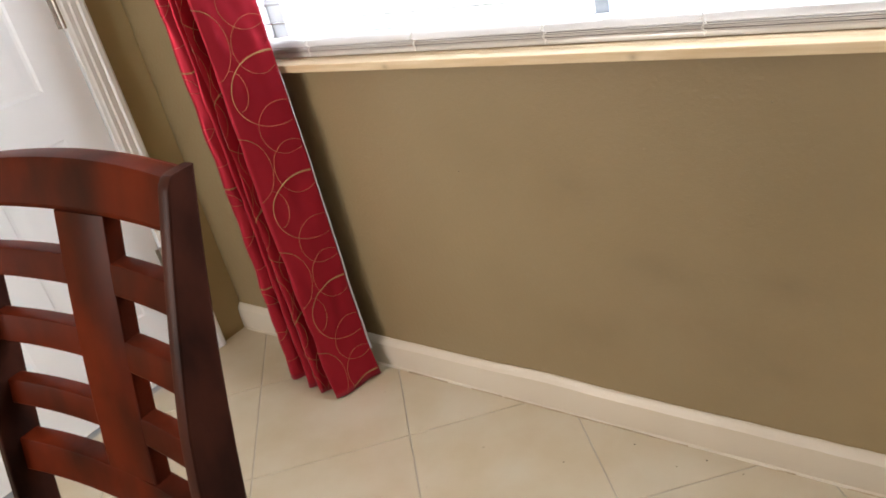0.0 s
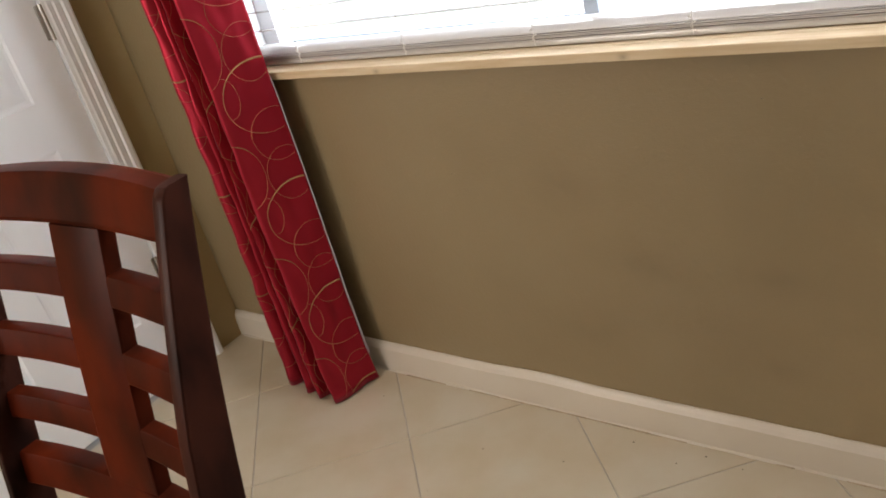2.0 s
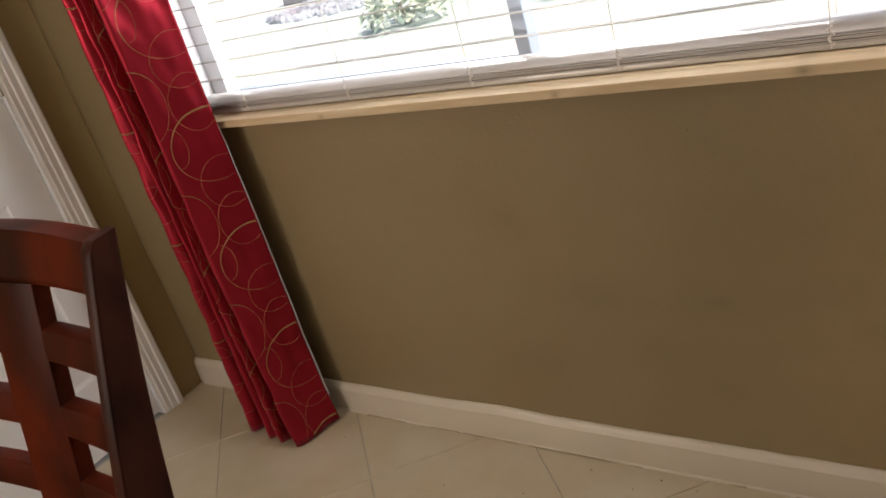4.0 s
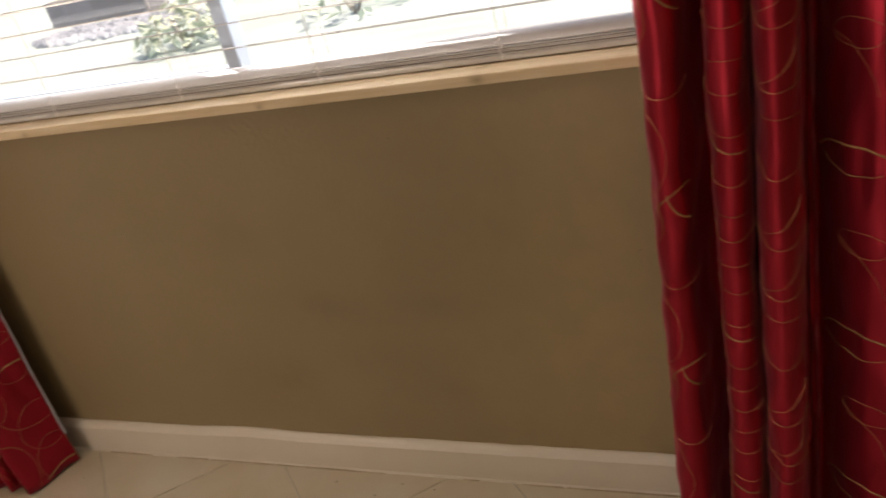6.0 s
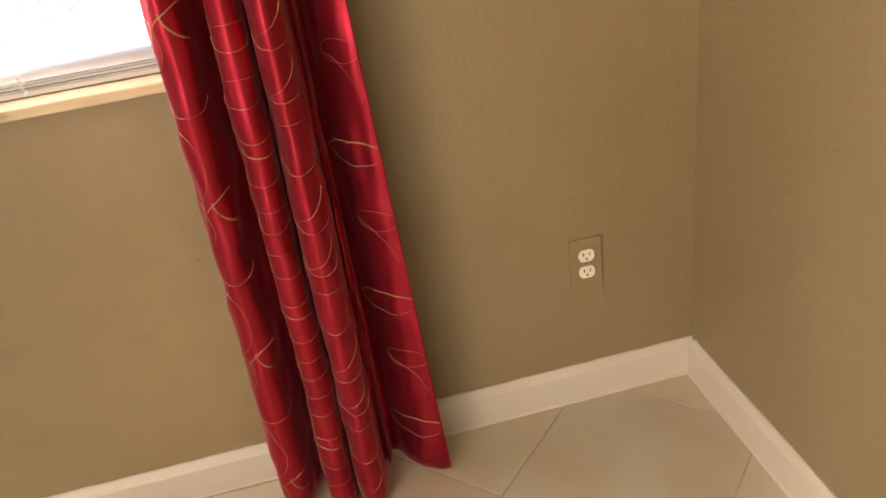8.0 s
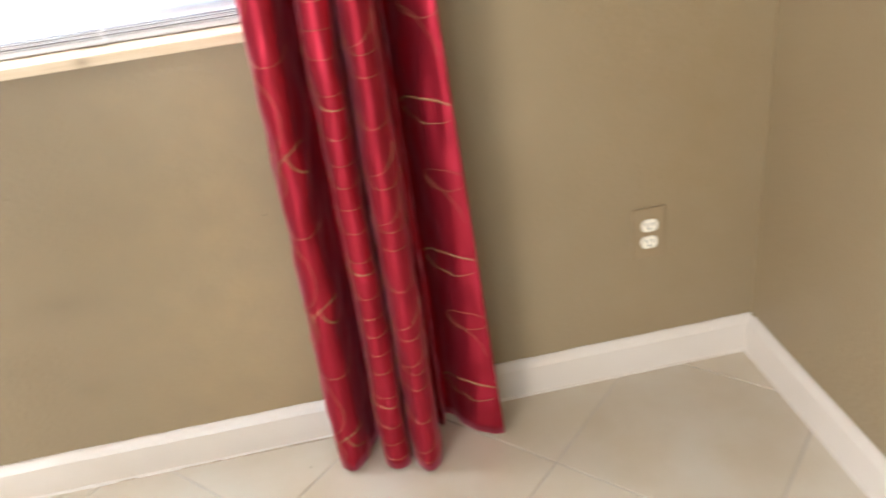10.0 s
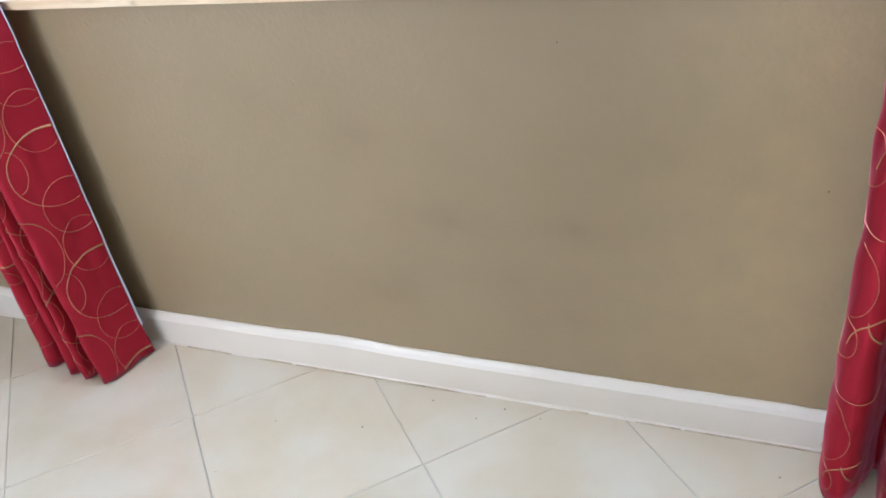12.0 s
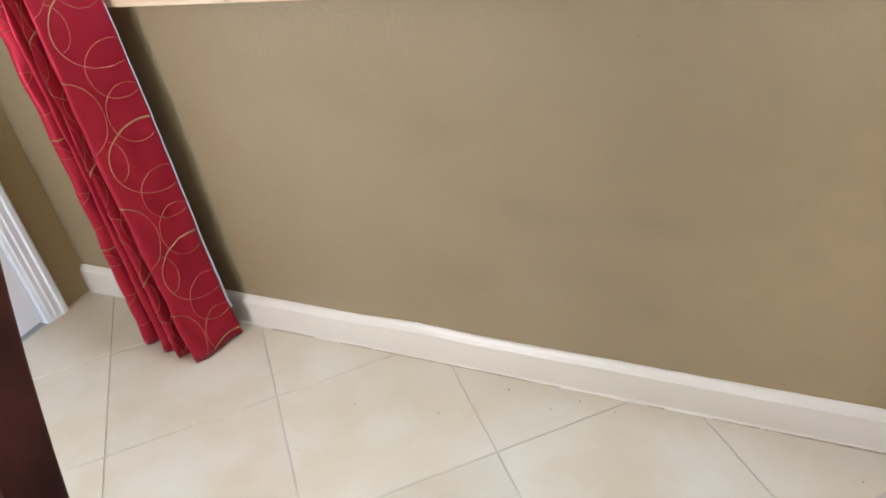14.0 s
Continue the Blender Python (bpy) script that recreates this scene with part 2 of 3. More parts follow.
# ---- the room's shell ----
ROOM_X, ROOM_Y, ROOM_Z, THICK = 3.136, -4.2, 2.44, 0.15
WIN_X0, WIN_X1, WIN_Z0, WIN_Z1 = 0.485, 2.335, 0.866, 2.05
DOOR_Y0, DOOR_Y1, DOOR_Z = -0.993, -0.180, 2.045
SOUTH_X0, SOUTH_X1, SOUTH_Z = 0.1, 1.8, 2.05
SIDE_Y0, SIDE_Y1, SIDE_Z0, SIDE_Z1 = -3.73, -2.27, 0.82, 2.02


def wall_x(name, y0, y1, x0, x1, hole, mat):
    """A wall along x with one hole (x0, x1, z0, z1)."""
    bm = bmesh.new()
    hx0, hx1, hz0, hz1 = hole
    box(x0, hx0, y0, y1, 0, ROOM_Z, bm=bm)
    box(hx1, x1, y0, y1, 0, ROOM_Z, bm=bm)
    if hz0 > 0:
        box(hx0, hx1, y0, y1, 0, hz0, bm=bm)
    box(hx0, hx1, y0, y1, hz1, ROOM_Z, bm=bm)
    bmesh.ops.remove_doubles(bm, verts=bm.verts[:], dist=1e-5)
    seen = {}
    for f in bm.faces[:]:
        key = tuple(round(v, 4) for v in f.calc_center_median())
        seen.setdefault(key, []).append(f)
    bmesh.ops.delete(bm, geom=[f for k in seen.values() if len(k) > 1 for f in k], context="FACES")
    return tagged(part(name, bm, mat), kind="structure")


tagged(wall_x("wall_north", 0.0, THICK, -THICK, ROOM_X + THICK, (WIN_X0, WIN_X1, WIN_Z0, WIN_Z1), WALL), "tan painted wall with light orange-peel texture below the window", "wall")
tagged(wall_x("wall_south", ROOM_Y - THICK, ROOM_Y, -THICK, ROOM_X + THICK, (SOUTH_X0, SOUTH_X1, 0, SOUTH_Z), SIDE_WALL_LIT), "plain tan painted wall with an unseen opening added for light", "wall")
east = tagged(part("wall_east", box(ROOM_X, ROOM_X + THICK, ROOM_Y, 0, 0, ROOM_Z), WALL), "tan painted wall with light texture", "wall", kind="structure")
bm = bmesh.new()
box(-THICK, 0, DOOR_Y1, 0, 0, ROOM_Z, bm=bm)
box(-THICK, 0, SIDE_Y1, DOOR_Y0, 0, ROOM_Z, bm=bm)
box(-THICK, 0, ROOM_Y, SIDE_Y0, 0, ROOM_Z, bm=bm)
box(-THICK, 0, SIDE_Y0, SIDE_Y1, 0, SIDE_Z0, bm=bm)
box(-THICK, 0, SIDE_Y0, SIDE_Y1, SIDE_Z1, ROOM_Z, bm=bm)
box(-THICK, 0, DOOR_Y0, DOOR_Y1, DOOR_Z, ROOM_Z, bm=bm)
tagged(part("wall_west", bm, SIDE_WALL_LIT), "tan painted wall beside the white door", "wall", kind="structure")
tagged(part("ceiling", box(-THICK, ROOM_X + THICK, ROOM_Y - THICK, THICK, ROOM_Z, ROOM_Z + 0.12), CEILING), "plain off-white ceiling", "ceiling", kind="structure")
floor = tagged(part("floor", box(-THICK, ROOM_X + THICK, ROOM_Y - THICK, THICK, -0.14, -0.0025), GROUT), "cream ceramic tiles laid diagonally with grey grout", "floor", kind="structure")

# baseboards: flat face, eased top, a little uneven where paint was brushed
BASE_H, BASE_T = 0.0883, 0.0185


def baseboard_ring(u, wave):
    h = BASE_H + wave
    return [(0.0, 0.001), (BASE_T, 0.001), (BASE_T, h * 0.30), (BASE_T - 0.0015, h * 0.62), (BASE_T - 0.003, h * 0.80), (0.011, h * 0.90), (0.0065, h * 0.965), (0.003, h), (0.0, h)]


def wave_at(x):
    w = 0.0014 * noise.noise((x * 7, 0, 0)) + 0.0013 * noise.noise((x * 21, 3, 0)) + 0.0007 * noise.noise((x * 60, 7, 0))
    w += 0.006 * max(0.0, math.sin((x - 1.0) / 0.36 * math.pi)) ** 2 if 1.0 < x < 1.36 else 0.0
    return w


steps = 280
rings = []
for i in range(steps + 1):
    x = 0.001 + (ROOM_X - 0.002) * i / steps
    rings.append([(x, -d, z) for d, z in baseboard_ring(x, wave_at(x))])
north_base = tagged(part("baseboard", sweep(rings), TRIM), "cream painted wooden baseboard with uneven paint edge", "baseboard", kind="structure")
rings = []
for i in range(41):
    y = -BASE_T - (-ROOM_Y - BASE_T - 0.002) * i / 40
    rings.append([(ROOM_X - d, y, z) for d, z in baseboard_ring(y, wave_at(y + 9))])
tagged(part("baseboard", sweep(rings), TRIM), "cream painted wooden baseboard on the side wall", "baseboard", kind="structure")
# caulk bead where the baseboard meets the tiles
bm = bmesh.new()
rings = []
for i in range(121):
    x = 0.02 + (ROOM_X - 0.04) * i / 120
    r = 0.0042 + 0.0014 * noise.noise((x * 11, 5, 0)) + 0.0008 * noise.noise((x * 40, 5, 0))
    rings.append([(x, -BASE_T + 0.0006, 0.0003), (x, -BASE_T - r, 0.0003), (x, -BASE_T - r * 0.75, r * 0.5), (x, -BASE_T - r * 0.3, r * 0.9), (x, -BASE_T + 0.0006, r)])
sweep(rings, bm=bm)
rings = []
for i in range(41):
    y = -0.025 - (-ROOM_Y - 0.03) * i / 40
    r = 0.0042 + 0.0014 * noise.noise((y * 11, 15, 0))
    rings.append([(ROOM_X - BASE_T + 0.0006, y, 0.0003), (ROOM_X - BASE_T - r, y, 0.0003), (ROOM_X - BASE_T - r * 0.75, y, r * 0.5), (ROOM_X - BASE_T - r * 0.3, y, r * 0.9), (ROOM_X - BASE_T + 0.0006, y, r)])
sweep(rings, bm=bm)
tagged(part("trim", bm, TRIM), "uneven cream caulk bead along the baseboard", "caulk", kind="structure")
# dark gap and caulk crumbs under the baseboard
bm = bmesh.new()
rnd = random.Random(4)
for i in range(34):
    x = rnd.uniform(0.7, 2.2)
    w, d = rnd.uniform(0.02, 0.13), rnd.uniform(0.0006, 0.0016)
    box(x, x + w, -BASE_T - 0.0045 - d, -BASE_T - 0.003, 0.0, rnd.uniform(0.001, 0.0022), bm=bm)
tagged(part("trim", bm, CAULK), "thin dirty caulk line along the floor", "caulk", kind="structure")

# ---- west door ----
door_frame = tagged(empty("door_frame"), "white painted door casing with moulded face", "door casing", kind="structure")


def casing_profile(w=0.072):
    return [(0.0, 0.0), (0.016, 0.0), (0.019, 0.006), (0.019, 0.018), (0.015, 0.024), (0.015, 0.040), (0.0125, 0.046), (0.0125, 0.058), (0.010, 0.064), (0.008, w), (0.0, w)]


bm = bmesh.new()
prism([(d, DOOR_Y1 - 0.002 + 0.072 - e) for d, e in casing_profile()], "z", 0.0, DOOR_Z + 0.07, bm=bm)
part("jamb_casing", bm, DOOR_PAINT, door_frame)
bm = bmesh.new()
prism([(d, DOOR_Y0 + 0.002 - 0.072 + e) for d, e in casing_profile()], "z", 0.0, DOOR_Z + 0.07, bm=bm)
part("jamb_casing", bm, DOOR_PAINT, door_frame)
part("head_casing", prism([(d, DOOR_Z + 0.072 - e) for d, e in casing_profile()], "y", DOOR_Y0 + 0.002, DOOR_Y1 - 0.002), DOOR_PAINT, door_frame)
part("jamb", box(-THICK + 0.002, -0.001, DOOR_Y1 - 0.0025, DOOR_Y1 - 0.0005, 0, DOOR_Z - 0.001), DOOR_PAINT, door_frame)

door = tagged(empty("door_1"), "white six-panel interior door, closed", "door", kind="structure")
LEAF_Y0, LEAF_Y1, LEAF_Z0, LEAF_Z1 = DOOR_Y0 + 0.004, DOOR_Y1 - 0.006, 0.014, DOOR_Z - 0.004
bm = box(-0.042, -0.010, LEAF_Y0, LEAF_Y1, LEAF_Z0, LEAF_Z1)
part("door_core", bm, DOOR_PAINT, door)
stile, mid = 0.120, 0.11
width = LEAF_Y1 - LEAF_Y0
col = [(LEAF_Y1 - stile, LEAF_Y1 - stile - (width - 2 * stile - mid) / 2), (LEAF_Y0 + stile + (width - 2 * stile - mid) / 2, LEAF_Y0 + stile)]
rows = [(0.235, 0.795), (0.925, 1.500), (1.610, 1.905)]


def frame_strip(y0, y1, z0, z1):
    return box(-0.0098, -0.004, y0, y1, z0, z1)


part("stile", frame_strip(LEAF_Y1 - stile, LEAF_Y1, LEAF_Z0, LEAF_Z1), DOOR_PAINT, door)
part("stile", frame_strip(LEAF_Y0, LEAF_Y0 + stile, LEAF_Z0, LEAF_Z1), DOOR_PAINT, door)
part("muntin", frame_strip(col[1][0], col[0][1], LEAF_Z0 + 0.001, LEAF_Z1 - 0.001), DOOR_PAINT, door)
edges = [LEAF_Z0] + [v for r in rows for v in r] + [LEAF_Z1]
for z0, z1 in zip(edges[::2], edges[1::2]):
    for y1, y0 in col:
        part("rail", frame_strip(y0, y1, z0 + 0.0005, z1 - 0.0005), DOOR_PAINT, door)
for z0, z1 in rows:
    for y1, y0 in col:
        rings = []
        for inset, depth in ((0.0, -0.0045), (0.006, -0.0085), (0.014, -0.0095), (0.040, -0.0055), (0.046, -0.0050)):
            rings.append([(depth, y0 + inset, z0 + inset), (depth, y1 - inset, z0 + inset), (depth, y1 - inset, z1 - inset), (depth, y0 + inset, z1 - inset)])
        bm = sweep(rings, closed_ends=False)
        bm.faces.ensure_lookup_table()
        inner = rings[-1]
        bm.faces.new([bm.verts.new(p) for p in inner])
        bmesh.ops.remove_doubles(bm, verts=bm.verts[:], dist=1e-5)
        part("panel", bm, DOOR_PAINT, door)
knob_y = LEAF_Y0 + 0.065
bm = rod((-0.004, knob_y, 0.96), (0.004, knob_y, 0.96), 0.032, sides=24)
rod((0.004, knob_y, 0.96), (0.034, knob_y, 0.96), 0.011, bm=bm, sides=16)
part("door_knob", bm, STEEL, door)
for z in (0.303, 1.057, 1.81):
    hinge = part("hinge", box(-0.0035, 0.0012, DOOR_Y1 - 0.019, DOOR_Y1 - 0.0055, z, z + 0.09, 0.0008), STEEL, door, "dull steel hinge")
    part("pin", rod((0.004, DOOR_Y1 - 0.0045, z - 0.002), (0.004, DOOR_Y1 - 0.0045, z + 0.092), 0.0055), STEEL, hinge)

# ---- unseen opening behind the walk, added to carry a fill lamp ----
south_opening = tagged(empty("added_opening_south"), "unseen opening with grey metal bars, added for its light", "glass door", kind="structure")
for x0, x1 in ((SOUTH_X0, SOUTH_X0 + 0.05), (SOUTH_X1 - 0.05, SOUTH_X1), (0.925, 0.975)):
    part("frame_bar", box(x0, x1, ROOM_Y - 0.10, ROOM_Y - 0.05, 0.001, SOUTH_Z - 0.001), FRAME, south_opening)

# Side opening in the west wall: unseen, added to carry its fill lamp.
side_opening = tagged(empty("added_opening_west"), "unseen side opening with grey metal bars, added for its light", "window", kind="structure")
for y in (SIDE_Y0 + 0.001, (SIDE_Y0 + SIDE_Y1) / 2 - 0.02, SIDE_Y1 - 0.041):
    part("frame_bar", box(-0.10, -0.06, y, y + 0.04, SIDE_Z0 + 0.001, SIDE_Z1 - 0.001), FRAME, side_opening)

# ---- window ----
window = tagged(empty("window_1"), "sliding aluminium window with clear glass", "window", kind="structure")
FY0, FY1 = 0.085, 0.125
GZ0 = 0.888
for x0, x1 in ((WIN_X0 + 0.001, WIN_X0 + 0.055), (WIN_X1 - 0.055, WIN_X1 - 0.001)):
    part("jamb", box(x0, x1, FY0, FY1, GZ0, WIN_Z1 - 0.001, 0.003), DOOR_PAINT, window)
part("meeting_stile", box(1.395, 1.425, FY0 - 0.004, FY1 - 0.004, GZ0 + 0.024, WIN_Z1 - 0.04, 0.003), FRAME, window)
part("track", box(WIN_X0 + 0.055, WIN_X1 - 0.055, FY0, FY1, GZ0, GZ0 + 0.022, 0.003), BLIND, window)
part("sash_rail", box(WIN_X0 + 0.056, 1.394, FY0 + 0.006, FY1 - 0.008, GZ0 + 0.022, GZ0 + 0.034, 0.002), FRAME, window)
part("head", box(WIN_X0 + 0.055, WIN_X1 - 0.055, FY0, FY1, WIN_Z1 - 0.04, WIN_Z1 - 0.001, 0.003), BLIND, window)
for x0, x1 in ((WIN_X0 + 0.056, 1.394), (1.426, WIN_X1 - 0.056)):
    p = part("pane", box(x0, x1, 0.103, 0.107, GZ0 + 0.023, WIN_Z1 - 0.041), GLASS, window)
    p.visible_shadow = False

sill = tagged(part("window_sill", box(WIN_X0 - 0.03, WIN_X1 + 0.005, -0.0385, -0.0005, 0.867, 0.8855, 0.0025), PINE), "bare pine window sill board with small knots", "window sill", kind="structure")
tagged(part("trim", box(WIN_X0 + 0.001, WIN_X1 - 0.001, -0.0005, 0.149, 0.867, 0.8850), PINE), "bare pine board inside the window recess", "window sill", kind="structure")

reveal = tagged(empty("window_reveal"), "white painted sides of the window recess", "window recess", kind="structure")
part("side", box(WIN_X0 + 0.0005, WIN_X0 + 0.004, -0.0004, 0.084, 0.886, WIN_Z1 - 0.001), DOOR_PAINT, reveal)
part("side", box(WIN_X1 - 0.004, WIN_X1 - 0.0005, -0.0004, 0.084, 0.886, WIN_Z1 - 0.001), DOOR_PAINT, reveal)

# ---- blind ----
blind = tagged(empty("window_blind", pose(0, 0, 0)), "white two-inch slat blind lowered onto the pine sill", "blind")
BX0, BX1, BY = 0.505, 2.315, 0.040
part("bottom_rail", box(BX0, BX1, BY - 0.025, BY + 0.025, 0.8868, 0.8975, 0.004), BLIND, blind, "cream bottom rail resting on the sill")


def slat_section(z, tilt, rise=0.0010, half=0.0255, thick=0.0015, n=8):
    top, low = [], []
    for i in range(n + 1):
        s = -1 + 2 * i / n
        y, h = half * s, rise * (1 - s * s)
        top.append((y, h + thick / 2))
        low.append((y, h - thick / 2))
    ring = top + low[::-1]
    c, s_ = math.cos(tilt), math.sin(tilt)
    return [(BY + y * c - h * s_, z + y * s_ + h * c) for y, h in ring]


def slat(z, tilt, name="slat", shift=0.0, rise=0.0010):
    return part(name, prism(slat_section(z, tilt, rise), "x", BX0 + shift, BX1 + shift), BLIND, blind, smooth=False)


rnd = random.Random(2)
for i in range(4):
    slat(0.8995 + 0.0031 * i, rnd.uniform(-0.02, 0.02), shift=rnd.uniform(-0.004, 0.004), rise=0.0012)
slat(0.9190, radians(15), rise=0.0050)
for i in range(24):
    slat(0.9675 + 0.0440 * i, radians(-8.5) + rnd.uniform(-0.02, 0.02))
part("headrail", box(BX0, BX1, BY - 0.03, BY + 0.03, WIN_Z1 - 0.045, WIN_Z1 - 0.002, 0.002), BLIND, blind)
for x in (0.675, 1.000, 1.320, 1.625, 1.960, 2.240):
    bm = bmesh.new()
    for y in (BY - 0.0268, BY + 0.0268):
        rod((x, y, 0.889), (x + 0.001, y, WIN_Z1 - 0.04), 0.0007, bm=bm, sides=6)
    part("ladder_cord", bm, CORD, blind)
    bm = bmesh.new()
    pts = [Vector((x + 0.006 * math.sin(k * 1.9), BY - 0.0275 - 0.002 * math.cos(k), 0.893 + 0.0045 * k)) for k in range(8)]
    for p, q in zip(pts, pts[1:]):
        rod(p, q, 0.0009, bm=bm, sides=5)
    part("slack_cord", bm, CORD, blind)


# ---- curtains ----
def catmull(points, per):
    pts = [Vector((*p, 0)) for p in points]
    pts = [pts[0] * 2 - pts[1]] + pts + [pts[-1] * 2 - pts[-2]]
    out = []
    for i in range(1, len(pts) - 2):
        a, b, c, d = pts[i - 1:i + 3]
        for k in range(per):
            t = k / per
            out.append(0.5 * ((2 * b) + (c - a) * t + (2 * a - 5 * b + 4 * c - d) * t * t + (3 * b - a - 3 * c + d) * t ** 3))
    out.append(pts[-2])
    return [(p.x, p.y) for p in out]


class Sheet:
    """A hanging cloth: a plan line, its length along the cloth, and how it drifts with height."""

    def __init__(self, points, top, bottom, warp, per=8, seed=0.0):
        self.line = catmull(points, per)
        self.run = [0.0]
        for p, q in zip(self.line, self.line[1:]):
            self.run.append(self.run[-1] + math.hypot(q[0] - p[0], q[1] - p[1]))
        self.top, self.bottom, self.warp, self.seed = top, bottom, warp, seed

    def plan(self, u):
        u = min(max(u, -0.02), self.run[-1])
        if u <= 0:
            i = 0
        else:
            i = max(k for k in range(len(self.run) - 1) if self.run[k] <= u)
        f = (u - self.run[i]) / (self.run[i + 1] - self.run[i])
        p, q = self.line[i], self.line[i + 1]
        d = Vector((q[0] - p[0], q[1] - p[1], 0)).normalized()
        return p[0] + (q[0] - p[0]) * f, p[1] + (q[1] - p[1]) * f, d

    def at(self, u, z, out=0.0):
        x, y, d = self.plan(u)
        normal = Vector((d.y, -d.x, 0)) * SIDE[self.seed]
        w = 0.0055 * noise.noise((u * 9 + z * 2, z * 2.6, self.seed)) + 0.0056 * noise.noise((u * 24 - z * 11, z * 10 + u * 14, self.seed + 4))
        p = Vector((x, y, z)) + normal * (w + out)
        return self.warp(p)


SIDE = {1.0: -1.0, 2.0: 1.0}


def sheet_bmesh(sheet, u0, u1, z0, z1, nu, nz, out=0.0, hem=None):
    bm = bmesh.new()
    grid = []
    for j in range(nz + 1):
        row = []
        for i in range(nu + 1):
            u = u0 + (u1 - u0) * i / nu
            low = z0 + (hem(u) if hem else 0.0)
            z = low + (z1 - low) * j / nz
            row.append(bm.verts.new(sheet.at(u, z, out)))
        grid.append(row)
    for j in range(nz):
        for i in range(nu):
            bm.faces.new((grid[j][i], grid[j][i + 1], grid[j + 1][i + 1], grid[j + 1][i]))
    return bm


def stitched_arc(bm, sheet, cu, cv, ru, rv, a0, a1, w0, w1, lo, hi, n=None):
    """A raised ribbon of thread along an arc on the cloth, wide w0 at its start and w1 at its end."""
    n = n or max(8, int(abs(a1 - a0) * max(ru, rv) / 0.005))
    rows = []
    for i in range(n + 1):
        t = i / n
        a = a0 + (a1 - a0) * t
        w = (w0 + (w1 - w0) * t) / 2
        u, v = cu + ru * math.cos(a), cv + rv * math.sin(a)
        if not (0.002 < u < sheet.run[-1] - 0.002 and lo < v < hi):
            rows.append(None)
            continue
        across = Vector((rv * math.cos(a), ru * math.sin(a))).normalized()
        rows.append([bm.verts.new(sheet.at(max(0.001, u + across.x * k), v + across.y * k, o)) for k, o in ((-w, 0.0010), (-w * 0.4, 0.0019), (w * 0.4, 0.0019), (w, 0.0010))])
    for p, q in zip(rows, rows[1:]):
        if p and q:
            for k in range(3):
                bm.faces.new((p[k], p[k + 1], q[k + 1], q[k]))


PERIOD, THIN, WIDE = 0.3025, 0.0008, 0.0040
# one repeat of the woven-in design: centre along the cloth, height, radii, start, end, widths
MOTIF_THIN = [(0.031, -0.087, 0.100, 0.088, 12, -110, 0.0018, THIN), (0.118, -0.068, 0.028, 0.048, 95, 275, THIN, THIN),
              (0.032, -0.182, 0.064, 0.065, 0, 360, THIN, THIN), (0.035, -0.283, 0.057, 0.068, 0, 360, THIN, THIN),
              (0.163, -0.258, 0.068, 0.085, 150, 255, THIN, THIN)]
MOTIF_WIDE = [(0.031, -0.087, 0.100, 0.088, 112, 8, 0.0056, 0.0018), (0.163, -0.258, 0.068, 0.085, 75, 150, 0.0028, 0.0012)]


def embroider(sheet, root, thin, wide, first, hi=1.55):
    """Repeats the arcs up the cloth from the height of the first repeat; each arc starts at its own run along the cloth."""
    lo = sheet.bottom + 0.008
    for arcs, mat, label in ((thin, THREAD, "thin gold embroidered rings"), (wide, CHENILLE, "thick olive-gold embroidered strokes")):
        bm = bmesh.new()
        for r in range(7):
            for cu, cv, ru, rv, a0, a1, w0, w1 in arcs:
                stitched_arc(bm, sheet, cu, first + r * PERIOD + cv, ru, rv, radians(a0), radians(a1), w0, w1, lo, hi)
        part("embroidery", bm, mat, root, label, smooth=60)["kind"] = "stuff"


def left_warp(p):
    s_ = min(1.0, p.z / 0.6)
    front = min(1.0, max(0.0, (-p.y - 0.06) / 0.13))
    w = min(1.0, max(0.0, (p.x - 0.45) / 0.12))
    flare = 0.014 * w * (1 - front) * min(1.0, p.z / 0.12)
    return Vector((p.x + s_ * (-0.030 * front * w + 0.022 * (1 - w)) - 0.004 * s_ - flare, p.y + 0.010 * front * w * s_, p.z))


def right_warp(p):
    z = min(p.z, 1.1)
    if p.x > 2.40:
        return Vector((2.40 + (p.x - 2.40) * (1 - 0.33 * z), p.y, p.z))
    return Vector((p.x + 0.010 * z * (2.40 - p.x) / 0.22, p.y, p.z))


LEFT = Sheet([(0.656, -0.060), (0.644, -0.105), (0.632, -0.152), (0.617, -0.197), (0.604, -0.194), (0.597, -0.145), (0.588, -0.120), (0.575, -0.155),
              (0.558, -0.195), (0.545, -0.190), (0.538, -0.140), (0.530, -0.120), (0.517, -0.150), (0.500, -0.184), (0.486, -0.178), (0.484, -0.100), (0.478, -0.045),
              (0.460, -0.040), (0.447, -0.090), (0.436, -0.150), (0.416, -0.175), (0.398, -0.164), (0.386, -0.120), (0.378, -0.075)], 2.16, 0.004, left_warp, seed=1.0)
